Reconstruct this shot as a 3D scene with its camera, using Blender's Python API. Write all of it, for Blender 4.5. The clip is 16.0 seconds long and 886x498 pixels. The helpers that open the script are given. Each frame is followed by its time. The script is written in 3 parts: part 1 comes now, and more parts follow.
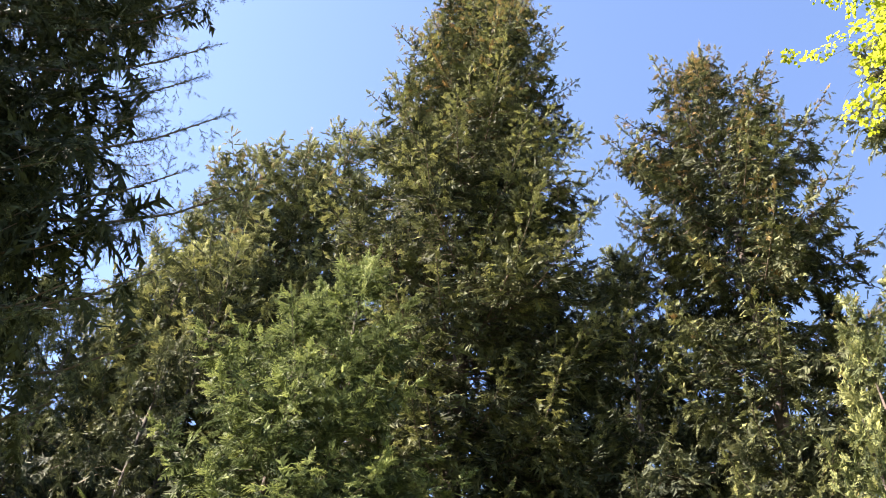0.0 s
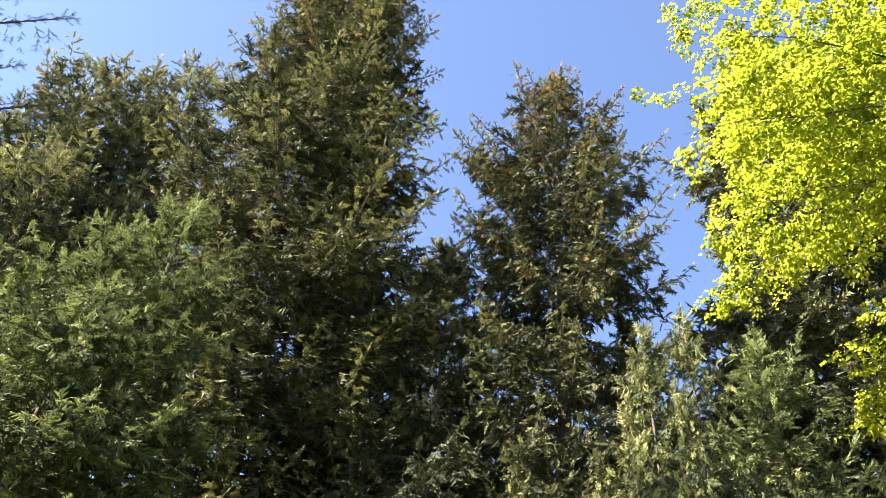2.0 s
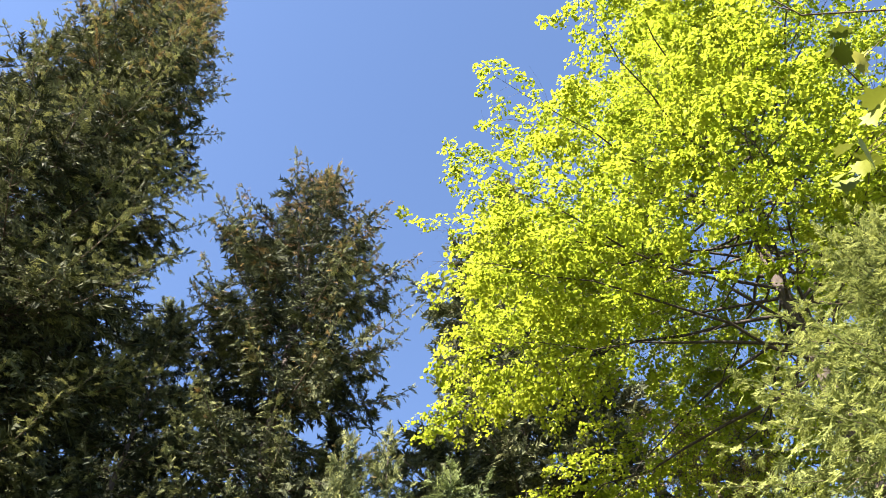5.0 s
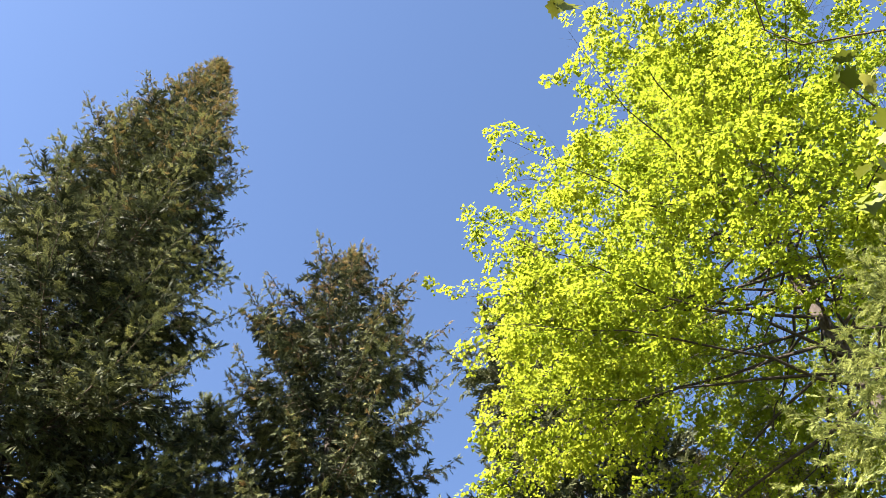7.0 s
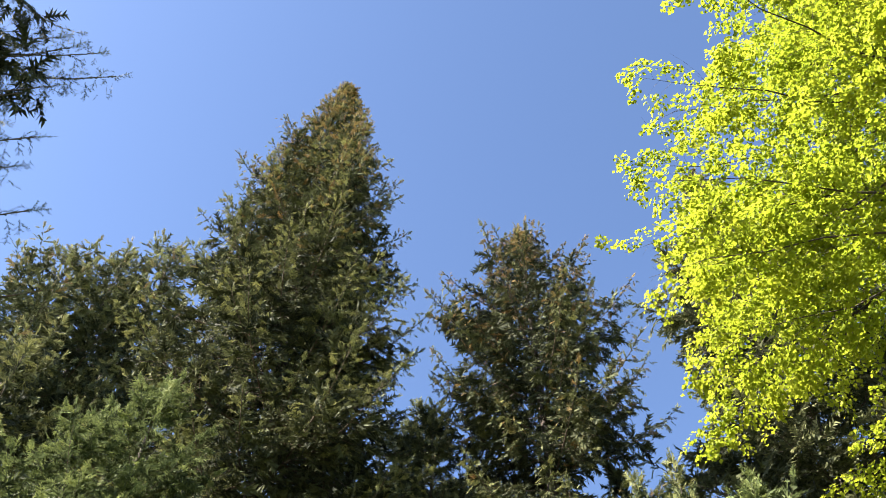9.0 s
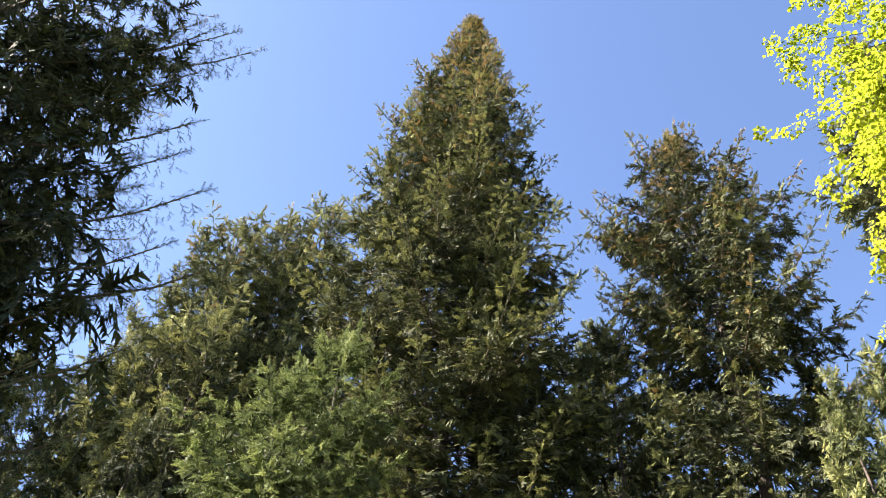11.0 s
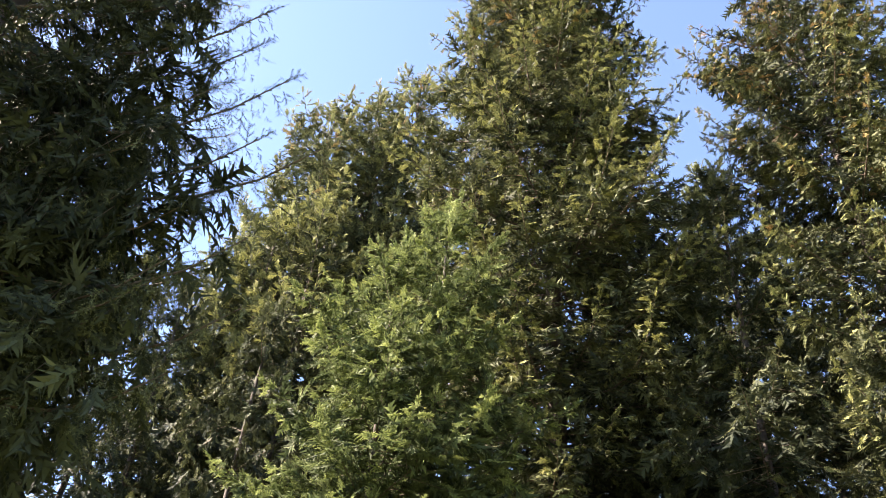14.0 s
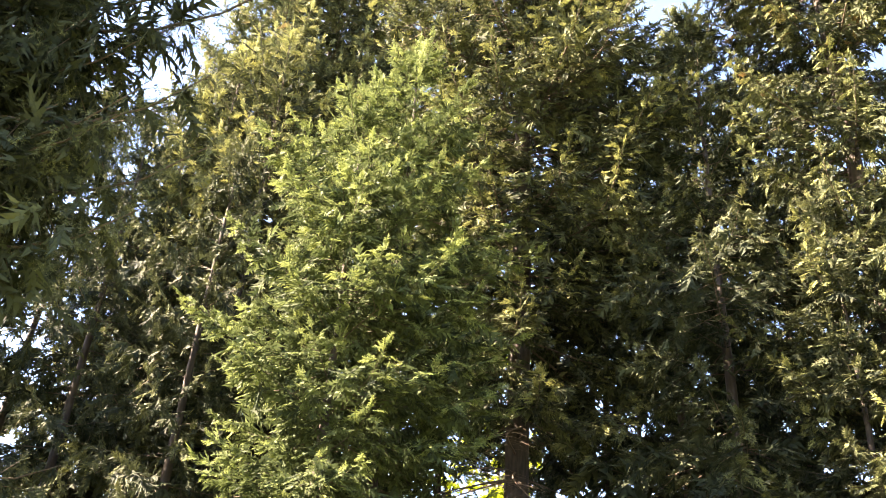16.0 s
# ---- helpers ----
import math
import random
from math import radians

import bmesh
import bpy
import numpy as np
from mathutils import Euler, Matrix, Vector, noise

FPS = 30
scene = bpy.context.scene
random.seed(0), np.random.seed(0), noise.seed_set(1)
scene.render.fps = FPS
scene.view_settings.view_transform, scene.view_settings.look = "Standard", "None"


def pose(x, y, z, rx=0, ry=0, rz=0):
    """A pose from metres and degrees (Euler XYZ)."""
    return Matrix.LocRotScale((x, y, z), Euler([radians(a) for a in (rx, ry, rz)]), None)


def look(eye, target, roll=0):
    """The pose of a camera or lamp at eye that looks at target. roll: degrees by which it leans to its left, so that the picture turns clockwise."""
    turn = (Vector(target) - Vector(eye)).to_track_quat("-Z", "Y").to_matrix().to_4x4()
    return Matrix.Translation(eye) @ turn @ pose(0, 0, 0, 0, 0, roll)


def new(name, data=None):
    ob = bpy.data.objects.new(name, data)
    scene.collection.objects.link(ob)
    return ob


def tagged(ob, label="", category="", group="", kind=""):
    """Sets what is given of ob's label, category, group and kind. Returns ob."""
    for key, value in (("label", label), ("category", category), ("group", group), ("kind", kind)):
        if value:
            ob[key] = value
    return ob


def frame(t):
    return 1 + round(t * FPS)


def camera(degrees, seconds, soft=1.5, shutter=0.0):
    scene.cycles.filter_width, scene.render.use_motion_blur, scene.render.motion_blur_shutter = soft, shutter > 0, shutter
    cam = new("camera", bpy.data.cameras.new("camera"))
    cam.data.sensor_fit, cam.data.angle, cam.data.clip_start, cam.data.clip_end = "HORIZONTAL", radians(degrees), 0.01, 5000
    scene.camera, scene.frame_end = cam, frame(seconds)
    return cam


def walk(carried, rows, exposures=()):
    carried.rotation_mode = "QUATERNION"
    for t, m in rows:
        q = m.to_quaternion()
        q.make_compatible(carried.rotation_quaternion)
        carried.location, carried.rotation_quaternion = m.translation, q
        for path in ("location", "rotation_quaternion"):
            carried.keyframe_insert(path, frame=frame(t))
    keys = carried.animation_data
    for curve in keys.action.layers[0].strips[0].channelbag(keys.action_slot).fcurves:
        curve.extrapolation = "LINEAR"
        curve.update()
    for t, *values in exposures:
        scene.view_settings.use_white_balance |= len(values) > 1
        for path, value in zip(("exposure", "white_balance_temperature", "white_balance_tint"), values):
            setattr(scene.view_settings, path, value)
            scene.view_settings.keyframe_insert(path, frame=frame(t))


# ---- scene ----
# ================= camera =================
# a phone held up by someone who turns on the spot under tall spruces
cam = camera(55.86, 16.0, soft=0.6)
EYE = 1.6
TURNS = [
    (0, 136.06, -4.73, -4.89),
    (0.5, 136.25, -4.60, -8.00),
    (1, 136.21, -4.19, -11.29),
    (1.5, 135.94, -4.36, -15.59),
    (2, 135.64, -4.35, -21.02),
    (2.5, 135.73, -3.81, -25.37),
    (3, 136.23, -3.64, -29.28),
    (3.5, 136.87, -3.75, -34.93),
    (4, 138.10, -3.97, -40.09),
    (4.5, 140.50, -2.58, -42.23),
    (4.7, 141.69, -1.76, -42.62),
    (5.2, 143.98, -0.38, -44.05),
    (5.75, 145.88, 0.67, -44.34),
    (6.3, 147.12, 1.19, -42.66),
    (6.8, 147.68, 1.18, -38.88),
    (7, 147.80, 1.21, -37.35),
    (7.5, 148.08, 0.82, -31.84),
    (8, 147.88, 0.56, -26.67),
    (8.5, 147.26, 0.30, -22.53),
    (9, 146.43, -0.25, -18.74),
    (9.5, 145.48, -1.20, -15.71),
    (10, 144.50, -2.38, -12.74),
    (10.2, 143.97, -2.65, -11.25),
    (10.7, 142.39, -3.41, -7.78),
    (11.25, 140.00, -3.78, -3.83),
    (11.8, 137.73, -3.88, -0.56),
    (12.3, 136.50, -3.97, 1.11),
    (12.5, 136.34, -4.11, 1.43),
    (13, 135.63, -4.18, 2.26),
    (13.5, 133.96, -4.27, 3.16),
    (14, 131.32, -4.22, 3.59),
    (14.5, 128.57, -3.90, 2.61),
    (15, 126.14, -3.80, 1.56),
    (15.5, 123.56, -3.99, 1.12),
    (16, 120.78, -3.71, 1.31),
]


def held(rx, ry, rz):
    # the phone is held a hand's width in front of the turning point
    a = radians(rz)
    return pose(-0.05 * math.sin(a), 0.05 * math.cos(a), EYE, rx, ry, rz)


EXPOSURES = [(0.0, 3.41, 6900, 19), (2.0, 3.31, 6800, 18), (4.5, 3.06, 6600, 15), (7.0, 2.87, 6550, 14), (9.0, 2.87, 6550, 14), (10.0, 2.97, 6600, 15),
             (12.5, 3.36, 6900, 19), (13.5, 3.46, 7000, 20), (14.5, 3.86, 7200, 21), (15.2, 4.31, 7700, 21), (16.0, 4.56, 8000, 21)]
walk(cam, [(t, held(rx, ry, rz)) for t, rx, ry, rz in TURNS], EXPOSURES)

# ================= sky and sun =================
SUN_AZ, SUN_EL = -93.0, 41.0
world = bpy.data.worlds.new("sky")
scene.world = world
world.use_nodes = True
wn, wl = world.node_tree.nodes, world.node_tree.links
wn.clear()
sky = wn.new("ShaderNodeTexSky")
sky.sky_type = "NISHITA"
sky.sun_disc = False
sky.sun_elevation = radians(SUN_EL)
sky.sun_rotation = radians(SUN_AZ)
sky.altitude = 1500
sky.air_density, sky.dust_density, sky.ozone_density = 1.0, 1.6, 3.5
background = wn.new("ShaderNodeBackground")
background.inputs["Strength"].default_value = 0.05
world_out = wn.new("ShaderNodeOutputWorld")
wl.new(sky.outputs[0], background.inputs["Color"])
wl.new(background.outputs[0], world_out.inputs["Surface"])

sun_data = bpy.data.lights.new("sun", "SUN")
sun_data.energy, sun_data.angle, sun_data.color = 5.0, radians(0.5), (1.0, 0.92, 0.78)
sun = new("sun", sun_data)
_a, _e = radians(SUN_AZ), radians(SUN_EL)
sun.matrix_world = look((60 * math.sin(_a) * math.cos(_e), 60 * math.cos(_a) * math.cos(_e), 60 * math.sin(_e)), (0, 0, 0))


# ================= materials =================
def material(name):
    m = bpy.data.materials.new(name)
    m.use_nodes = True
    n, l = m.node_tree.nodes, m.node_tree.links
    n.clear()
    return m, n, l


def ramp(n, stops):
    r = n.new("ShaderNodeValToRGB")
    el = r.color_ramp.elements
    el[0].position, el[0].color = stops[0][0], (*stops[0][1], 1)
    el[1].position, el[1].color = stops[-1][0], (*stops[-1][1], 1)
    for p, c in stops[1:-1]:
        e = el.new(p)
        e.color = (*c, 1)
    return r


def foliage(name, old_shaded, mid, young, rust, through_light=0.5, rough=0.75, gloss=0.12):
    """Needles or leaves: 'tone' runs from aged growth to young shoots and also carries crown shade, 'rust' marks cones
    and brown buds.
    """
    m, n, l = material(name)
    tone = n.new("ShaderNodeAttribute")
    tone.attribute_name = "tone"
    rusty = n.new("ShaderNodeAttribute")
    rusty.attribute_name = "rust"
    pos = n.new("ShaderNodeNewGeometry")
    patch = n.new("ShaderNodeTexNoise")
    patch.inputs["Scale"].default_value = 0.55
    patch.inputs["Detail"].default_value = 3
    l.new(pos.outputs["Position"], patch.inputs["Vector"])
    shift = n.new("ShaderNodeMath")
    shift.operation = "MULTIPLY_ADD"
    shift.inputs[1].default_value, shift.inputs[2].default_value = 0.5, -0.25
    l.new(patch.outputs["Fac"], shift.inputs[0])
    add = n.new("ShaderNodeMath")
    l.new(tone.outputs["Fac"], add.inputs[0])
    l.new(shift.outputs[0], add.inputs[1])
    island = n.new("ShaderNodeMath")
    island.operation = "MULTIPLY_ADD"
    island.inputs[1].default_value = 0.22
    l.new(pos.outputs["Random Per Island"], island.inputs[0])
    l.new(add.outputs[0], island.inputs[2])
    col = ramp(n, [(0.1, old_shaded), (0.55, mid), (1.0, young)])
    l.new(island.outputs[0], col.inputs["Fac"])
    mix = n.new("ShaderNodeMix")
    mix.data_type = "RGBA"
    l.new(rusty.outputs["Fac"], mix.inputs["Factor"])
    l.new(col.outputs["Color"], mix.inputs[6])
    mix.inputs[7].default_value = (*rust, 1)
    bsdf = n.new("ShaderNodeBsdfPrincipled")
    bsdf.inputs["Roughness"].default_value = rough
    bsdf.inputs["Specular IOR Level"].default_value = gloss
    l.new(mix.outputs[2], bsdf.inputs["Base Color"])
    trans = n.new("ShaderNodeBsdfTranslucent")
    l.new(mix.outputs[2], trans.inputs["Color"])
    both = n.new("ShaderNodeMixShader")
    both.inputs[0].default_value = through_light
    l.new(bsdf.outputs[0], both.inputs[1])
    l.new(trans.outputs[0], both.inputs[2])
    out = n.new("ShaderNodeOutputMaterial")
    l.new(both.outputs[0], out.inputs["Surface"])
    return m


def bark(name, dark, light, scale=9.0, stretch=0.25, rough=0.9):
    m, n, l = material(name)
    tc = n.new("ShaderNodeTexCoord")
    mp = n.new("ShaderNodeMapping")
    mp.inputs["Scale"].default_value = (1, 1, stretch)
    l.new(tc.outputs["Object"], mp.inputs["Vector"])
    plates = n.new("ShaderNodeTexVoronoi")
    plates.inputs["Scale"].default_value = scale * 2.2
    l.new(mp.outputs[0], plates.inputs["Vector"])
    grain = n.new("ShaderNodeTexNoise")
    grain.inputs["Scale"].default_value = scale * 3
    grain.inputs["Detail"].default_value = 6
    l.new(mp.outputs[0], grain.inputs["Vector"])
    stain = n.new("ShaderNodeTexNoise")
    stain.inputs["Scale"].default_value = 1.3
    l.new(tc.outputs["Object"], stain.inputs["Vector"])
    mul = n.new("ShaderNodeMath")
    mul.operation = "MULTIPLY"
    l.new(plates.outputs["Distance"], mul.inputs[0])
    l.new(grain.outputs["Fac"], mul.inputs[1])
    addn = n.new("ShaderNodeMath")
    l.new(mul.outputs[0], addn.inputs[0])
    sc = n.new("ShaderNodeMath")
    sc.operation = "MULTIPLY_ADD"
    sc.inputs[1].default_value, sc.inputs[2].default_value = 0.5, -0.1
    l.new(stain.outputs["Fac"], sc.inputs[0])
    l.new(sc.outputs[0], addn.inputs[1])
    col = ramp(n, [(0.1, dark), (0.65, light)])
    l.new(addn.outputs[0], col.inputs["Fac"])
    bsdf = n.new("ShaderNodeBsdfPrincipled")
    bsdf.inputs["Roughness"].default_value = rough
    l.new(col.outputs["Color"], bsdf.inputs["Base Color"])
    bump = n.new("ShaderNodeBump")
    bump.inputs["Strength"].default_value = 0.7
    bump.inputs["Distance"].default_value = 0.02
    l.new(addn.outputs[0], bump.inputs["Height"])
    l.new(bump.outputs[0], bsdf.inputs["Normal"])
    out = n.new("ShaderNodeOutputMaterial")
    l.new(bsdf.outputs[0], out.inputs["Surface"])
    return m


def forest_floor():
    m, n, l = material("forest_floor")
    tc = n.new("ShaderNodeTexCoord")
    big = n.new("ShaderNodeTexNoise")
    big.inputs["Scale"].default_value = 0.15
    big.inputs["Detail"].default_value = 6
    fine = n.new("ShaderNodeTexNoise")
    fine.inputs["Scale"].default_value = 14
    fine.inputs["Detail"].default_value = 8
    for x in (big, fine):
        l.new(tc.outputs["Object"], x.inputs["Vector"])
    mixv = n.new("ShaderNodeMath")
    mixv.operation = "MULTIPLY_ADD"
    mixv.inputs[1].default_value = 0.6
    l.new(fine.outputs["Fac"], mixv.inputs[0])
    half = n.new("ShaderNodeMath")
    half.operation = "MULTIPLY"
    half.inputs[1].default_value = 0.5
    l.new(big.outputs["Fac"], half.inputs[0])
    l.new(half.outputs[0], mixv.inputs[2])
    col = ramp(n, [(0.3, (0.045, 0.032, 0.02)), (0.5, (0.07, 0.075, 0.025)), (0.72, (0.1, 0.14, 0.04))])
    l.new(mixv.outputs[0], col.inputs["Fac"])
    bsdf = n.new("ShaderNodeBsdfPrincipled")
    bsdf.inputs["Roughness"].default_value = 0.95
    l.new(col.outputs["Color"], bsdf.inputs["Base Color"])
    bump = n.new("ShaderNodeBump")
    bump.inputs["Distance"].default_value = 0.05
    l.new(fine.outputs["Fac"], bump.inputs["Height"])
    l.new(bump.outputs[0], bsdf.inputs["Normal"])
    out = n.new("ShaderNodeOutputMaterial")
    l.new(bsdf.outputs[0], out.inputs["Surface"])
    return m


# needle tones also paint light: tips brightened, inner growth darkened
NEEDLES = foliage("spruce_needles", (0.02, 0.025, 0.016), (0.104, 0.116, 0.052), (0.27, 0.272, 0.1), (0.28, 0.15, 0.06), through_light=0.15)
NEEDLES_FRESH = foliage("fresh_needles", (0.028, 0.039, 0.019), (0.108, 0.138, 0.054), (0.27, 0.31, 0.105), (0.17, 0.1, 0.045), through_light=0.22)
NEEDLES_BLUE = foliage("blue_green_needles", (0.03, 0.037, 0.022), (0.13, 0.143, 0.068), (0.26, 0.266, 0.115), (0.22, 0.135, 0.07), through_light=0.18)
# darker copy of the spruce needles: the trees' shade is put into the colour
NEEDLES_SHADED = foliage("shaded_needles", (0.018, 0.024, 0.015), (0.052, 0.061, 0.031), (0.14, 0.147, 0.062), (0.15, 0.095, 0.045), through_light=0.12)
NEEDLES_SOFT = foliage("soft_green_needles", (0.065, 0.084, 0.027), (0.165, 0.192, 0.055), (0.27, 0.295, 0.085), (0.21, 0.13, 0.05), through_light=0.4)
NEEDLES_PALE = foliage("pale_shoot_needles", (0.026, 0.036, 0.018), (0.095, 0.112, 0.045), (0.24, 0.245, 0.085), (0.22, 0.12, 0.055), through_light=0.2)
LEAVES = foliage("spring_leaves", (0.12, 0.185, 0.013), (0.225, 0.285, 0.02), (0.34, 0.36, 0.032), (0.5, 0.3, 0.05), through_light=0.55, rough=0.55)
DRY = foliage("dry_twig_buds", (0.07, 0.05, 0.024), (0.11, 0.088, 0.04), (0.16, 0.14, 0.055), (0.2, 0.1, 0.04), through_light=0.3)
BARK_SPRUCE = bark("spruce_bark", (0.014, 0.01, 0.008), (0.05, 0.036, 0.029))
BARK_GREY = bark("grey_bark", (0.06, 0.045, 0.032), (0.22, 0.17, 0.12), 7.0)
BARK_TWIG = bark("twig_bark", (0.03, 0.02, 0.013), (0.09, 0.06, 0.04), 14.0)
# overhead leaves: colour darkened in place of shade falling on them
MAPLE_LEAVES_SHADED = foliage("shaded_maple_leaves", (0.035, 0.058, 0.009), (0.09, 0.125, 0.014), (0.2, 0.21, 0.03), (0.25, 0.16, 0.035), through_light=0.22, rough=0.5)
FLOOR = forest_floor()


# ================= mesh helpers =================
def raw_mesh(name, verts, quads=None, tris=None, mat=None, smooth=False, **values):
    """A mesh from arrays; values are numbers kept per point."""
    me = bpy.data.meshes.new(name)
    nv = len(verts)
    me.vertices.add(nv)
    me.vertices.foreach_set("co", np.ascontiguousarray(verts, np.float32).ravel())
    loops, starts, k = [], [], 0
    for faces, size in ((tris, 3), (quads, 4)):
        if faces is not None and len(faces):
            faces = np.asarray(faces, np.int32)
            loops.append(faces.ravel())
            starts.append(k + size * np.arange(len(faces), dtype=np.int32))
            k += faces.size
    loops, starts = np.concatenate(loops), np.concatenate(starts)
    me.loops.add(len(loops))
    me.loops.foreach_set("vertex_index", loops)
    me.polygons.add(len(starts))
    me.polygons.foreach_set("loop_start", starts)
    if smooth:
        me.polygons.foreach_set("use_smooth", np.ones(len(starts), bool))
    for key, val in values.items():
        at = me.attributes.new(key, "FLOAT", "POINT")
        at.data.foreach_set("value", np.ascontiguousarray(val, np.float32))
    me.update(calc_edges=True)
    if mat:
        me.materials.append(mat)
    return me


def part(name, me, parent, label="", kind=""):
    ob = new(name, me)
    ob.parent = parent
    return tagged(ob, label, kind=kind)


def unit(v):
    return v / np.maximum(np.linalg.norm(v, axis=-1, keepdims=True), 1e-9)


def tubes(paths, radii, sides):
    """Tubes along many paths at once: paths (n, k, 3), radii (n, k). Returns points and quads."""
    n, k, _ = paths.shape
    tang = unit(np.gradient(paths, axis=1))
    ref = np.where(np.abs(tang[..., 2:3]) > 0.9, np.array([1.0, 0, 0]), np.array([0, 0, 1.0]))
    a = unit(np.cross(tang, ref))
    b = np.cross(tang, a)
    th = np.arange(sides) * 2 * np.pi / sides
    ring = a[:, :, None] * np.cos(th)[None, None, :, None] + b[:, :, None] * np.sin(th)[None, None, :, None]
    pts = (paths[:, :, None] + ring * radii[:, :, None, None]).reshape(-1, 3)
    i, j, s = np.meshgrid(np.arange(n), np.arange(k - 1), np.arange(sides), indexing="ij")
    s2 = (s + 1) % sides
    base = (i * k + j) * sides
    q = np.stack([base + s, base + s2, base + sides + s2, base + sides + s], -1).reshape(-1, 4)
    return pts, q


def frond(pairs, width, reach, seed, bend=0.3, open_angle=46, sub=0):
    """A twig end along +x, one long: a needle-clad leader and shoots on both sides in a herringbone, some with side
    shoots of their own.
    Each shoot is a slim blade, turned by chance about its length. Returns points, triangles and each point's tone
    shift, for younger tips and painted needle shade."""
    g = np.random.default_rng(seed)
    v, t, tone_shift = [], [], []

    def shoot_at(base, d, ln, w, y0, y1):
        d = d / np.linalg.norm(d)
        a = np.cross(d, (0.1, 0.2, 1.0))
        a /= np.linalg.norm(a)
        th = g.uniform(-0.9, 0.9)
        a = math.cos(th) * a + math.sin(th) * np.cross(d, a)
        k = len(v)
        v.extend([base + w * a, base - w * a, base + ln * d])
        tone_shift.extend([y0, y0, y1])
        t.append((k, k + 1, k + 2))

    shoot_at(np.zeros(3), np.array([1.0, 0, 0]), 0.7, width, -0.1, 0.1)
    shoot_at(np.array([0.45, 0, 0]), np.array([1.0, 0, 0.0]), 0.55, width, 0.0, 0.2)
    for i in range(2 * pairs):
        x = 0.04 + 0.84 * (i + 0.5) / (2 * pairs)
        side = 1 if i % 2 else -1
        th = side * radians(open_angle + g.uniform(-20, 16))
        ln = reach * (1.12 - 0.62 * x) * g.uniform(0.6, 1.2)
        d = np.array([math.cos(th), math.sin(th), g.uniform(-bend, 0.6 * bend)])
        base = np.array([x, 0, 0])
        shoot_at(base, d, ln, width * g.uniform(0.85, 1.15), -0.2, 0.3)
        if i < sub:
            for turn in (-0.8, 0.8):
                e = np.array([math.cos(th + turn), math.sin(th + turn), g.uniform(-bend, bend)])
                shoot_at(base + g.uniform(0.3, 0.55) * ln * d, e, 0.55 * ln, 0.9 * width, -0.05, 0.18)
    return np.array(v), np.array(t), np.array(tone_shift)


def needled_frond(pairs, width, reach, seed, teeth=4, bend=0.12):
    """The same twig end seen close by: every shoot bears a ragged row of needles on both sides."""
    g = np.random.default_rng(seed)
    v, t, tone_shift = [], [], []

    def shoot_at(base, d, ln, y0):
        d = d / np.linalg.norm(d)
        lat = np.cross(d, (0.05, 0.1, 1.0))
        lat /= np.linalg.norm(lat)
        up = np.cross(lat, d)
        for i in range(teeth):
            for side in (-1, 1):
                p, q = base + d * ln * (i - 0.1) / teeth, base + d * ln * (i + 0.5) / teeth
                w = width * (1.1 - 0.45 * i / teeth) * g.uniform(0.7, 1.25)
                k = len(v)
                v.extend([p, q, q + d * w * g.uniform(0.3, 1.0) + side * lat * w + up * w * g.uniform(-0.8, 0.8)])
                t.append((k, k + 1, k + 2))
                tone_shift.extend([y0 + 0.3 * i / teeth - 0.1] * 3)

    shoot_at(np.zeros(3), np.array([1.0, 0, 0]), 0.55, -0.05)
    shoot_at(np.array([0.52, 0, 0]), np.array([1.0, 0, 0]), 0.46, 0.1)
    for i in range(2 * pairs):
        x = 0.06 + 0.78 * (i + 0.5) / (2 * pairs)
        th = (1 if i % 2 else -1) * radians(g.uniform(40, 60))
        shoot_at(np.array([x, 0, 0]), np.array([math.cos(th), math.sin(th), g.uniform(-bend, 0.5 * bend)]), reach * (1.1 - 0.6 * x) * g.uniform(0.8, 1.15), 0.0)
    return np.array(v), np.array(t), np.array(tone_shift)


BRUSH = frond(6, 0.042, 0.35, 1, open_angle=45, sub=6)
BRUSH_FAR = frond(6, 0.054, 0.39, 2, open_angle=45)
BRUSH_WOOD = frond(4, 0.1, 0.5, 3)
BRUSH_CORE = frond(6, 0.058, 0.42, 5, bend=0.5, sub=3)
BRUSH_NEAR = needled_frond(2, 0.08, 0.45, 4, teeth=5)


def stamp(template, p, d, size, g, fat=1.0, flat=None, wild=0.32):
    """Copies of a template at points p along directions d, as one set of points and triangles."""
    v, t = template[:2]
    n = len(p)
    d = unit(d)
    ref = g.normal(size=(n, 3)) if flat is None else flat + wild * g.normal(size=(n, 3))
    y = unit(np.cross(ref, d))
    z = np.cross(d, y)
    loc = size[:, None, None] * v[None]
    pts = p[:, None] + loc[..., :1] * d[:, None] + fat * (loc[..., 1:2] * y[:, None] + loc[..., 2:] * z[:, None])
    tri = (np.arange(n)[:, None, None] * len(v) + t[None]).reshape(-1, 3)
    return pts.reshape(-1, 3), tri


UP = np.array([0, 0, 1.0])


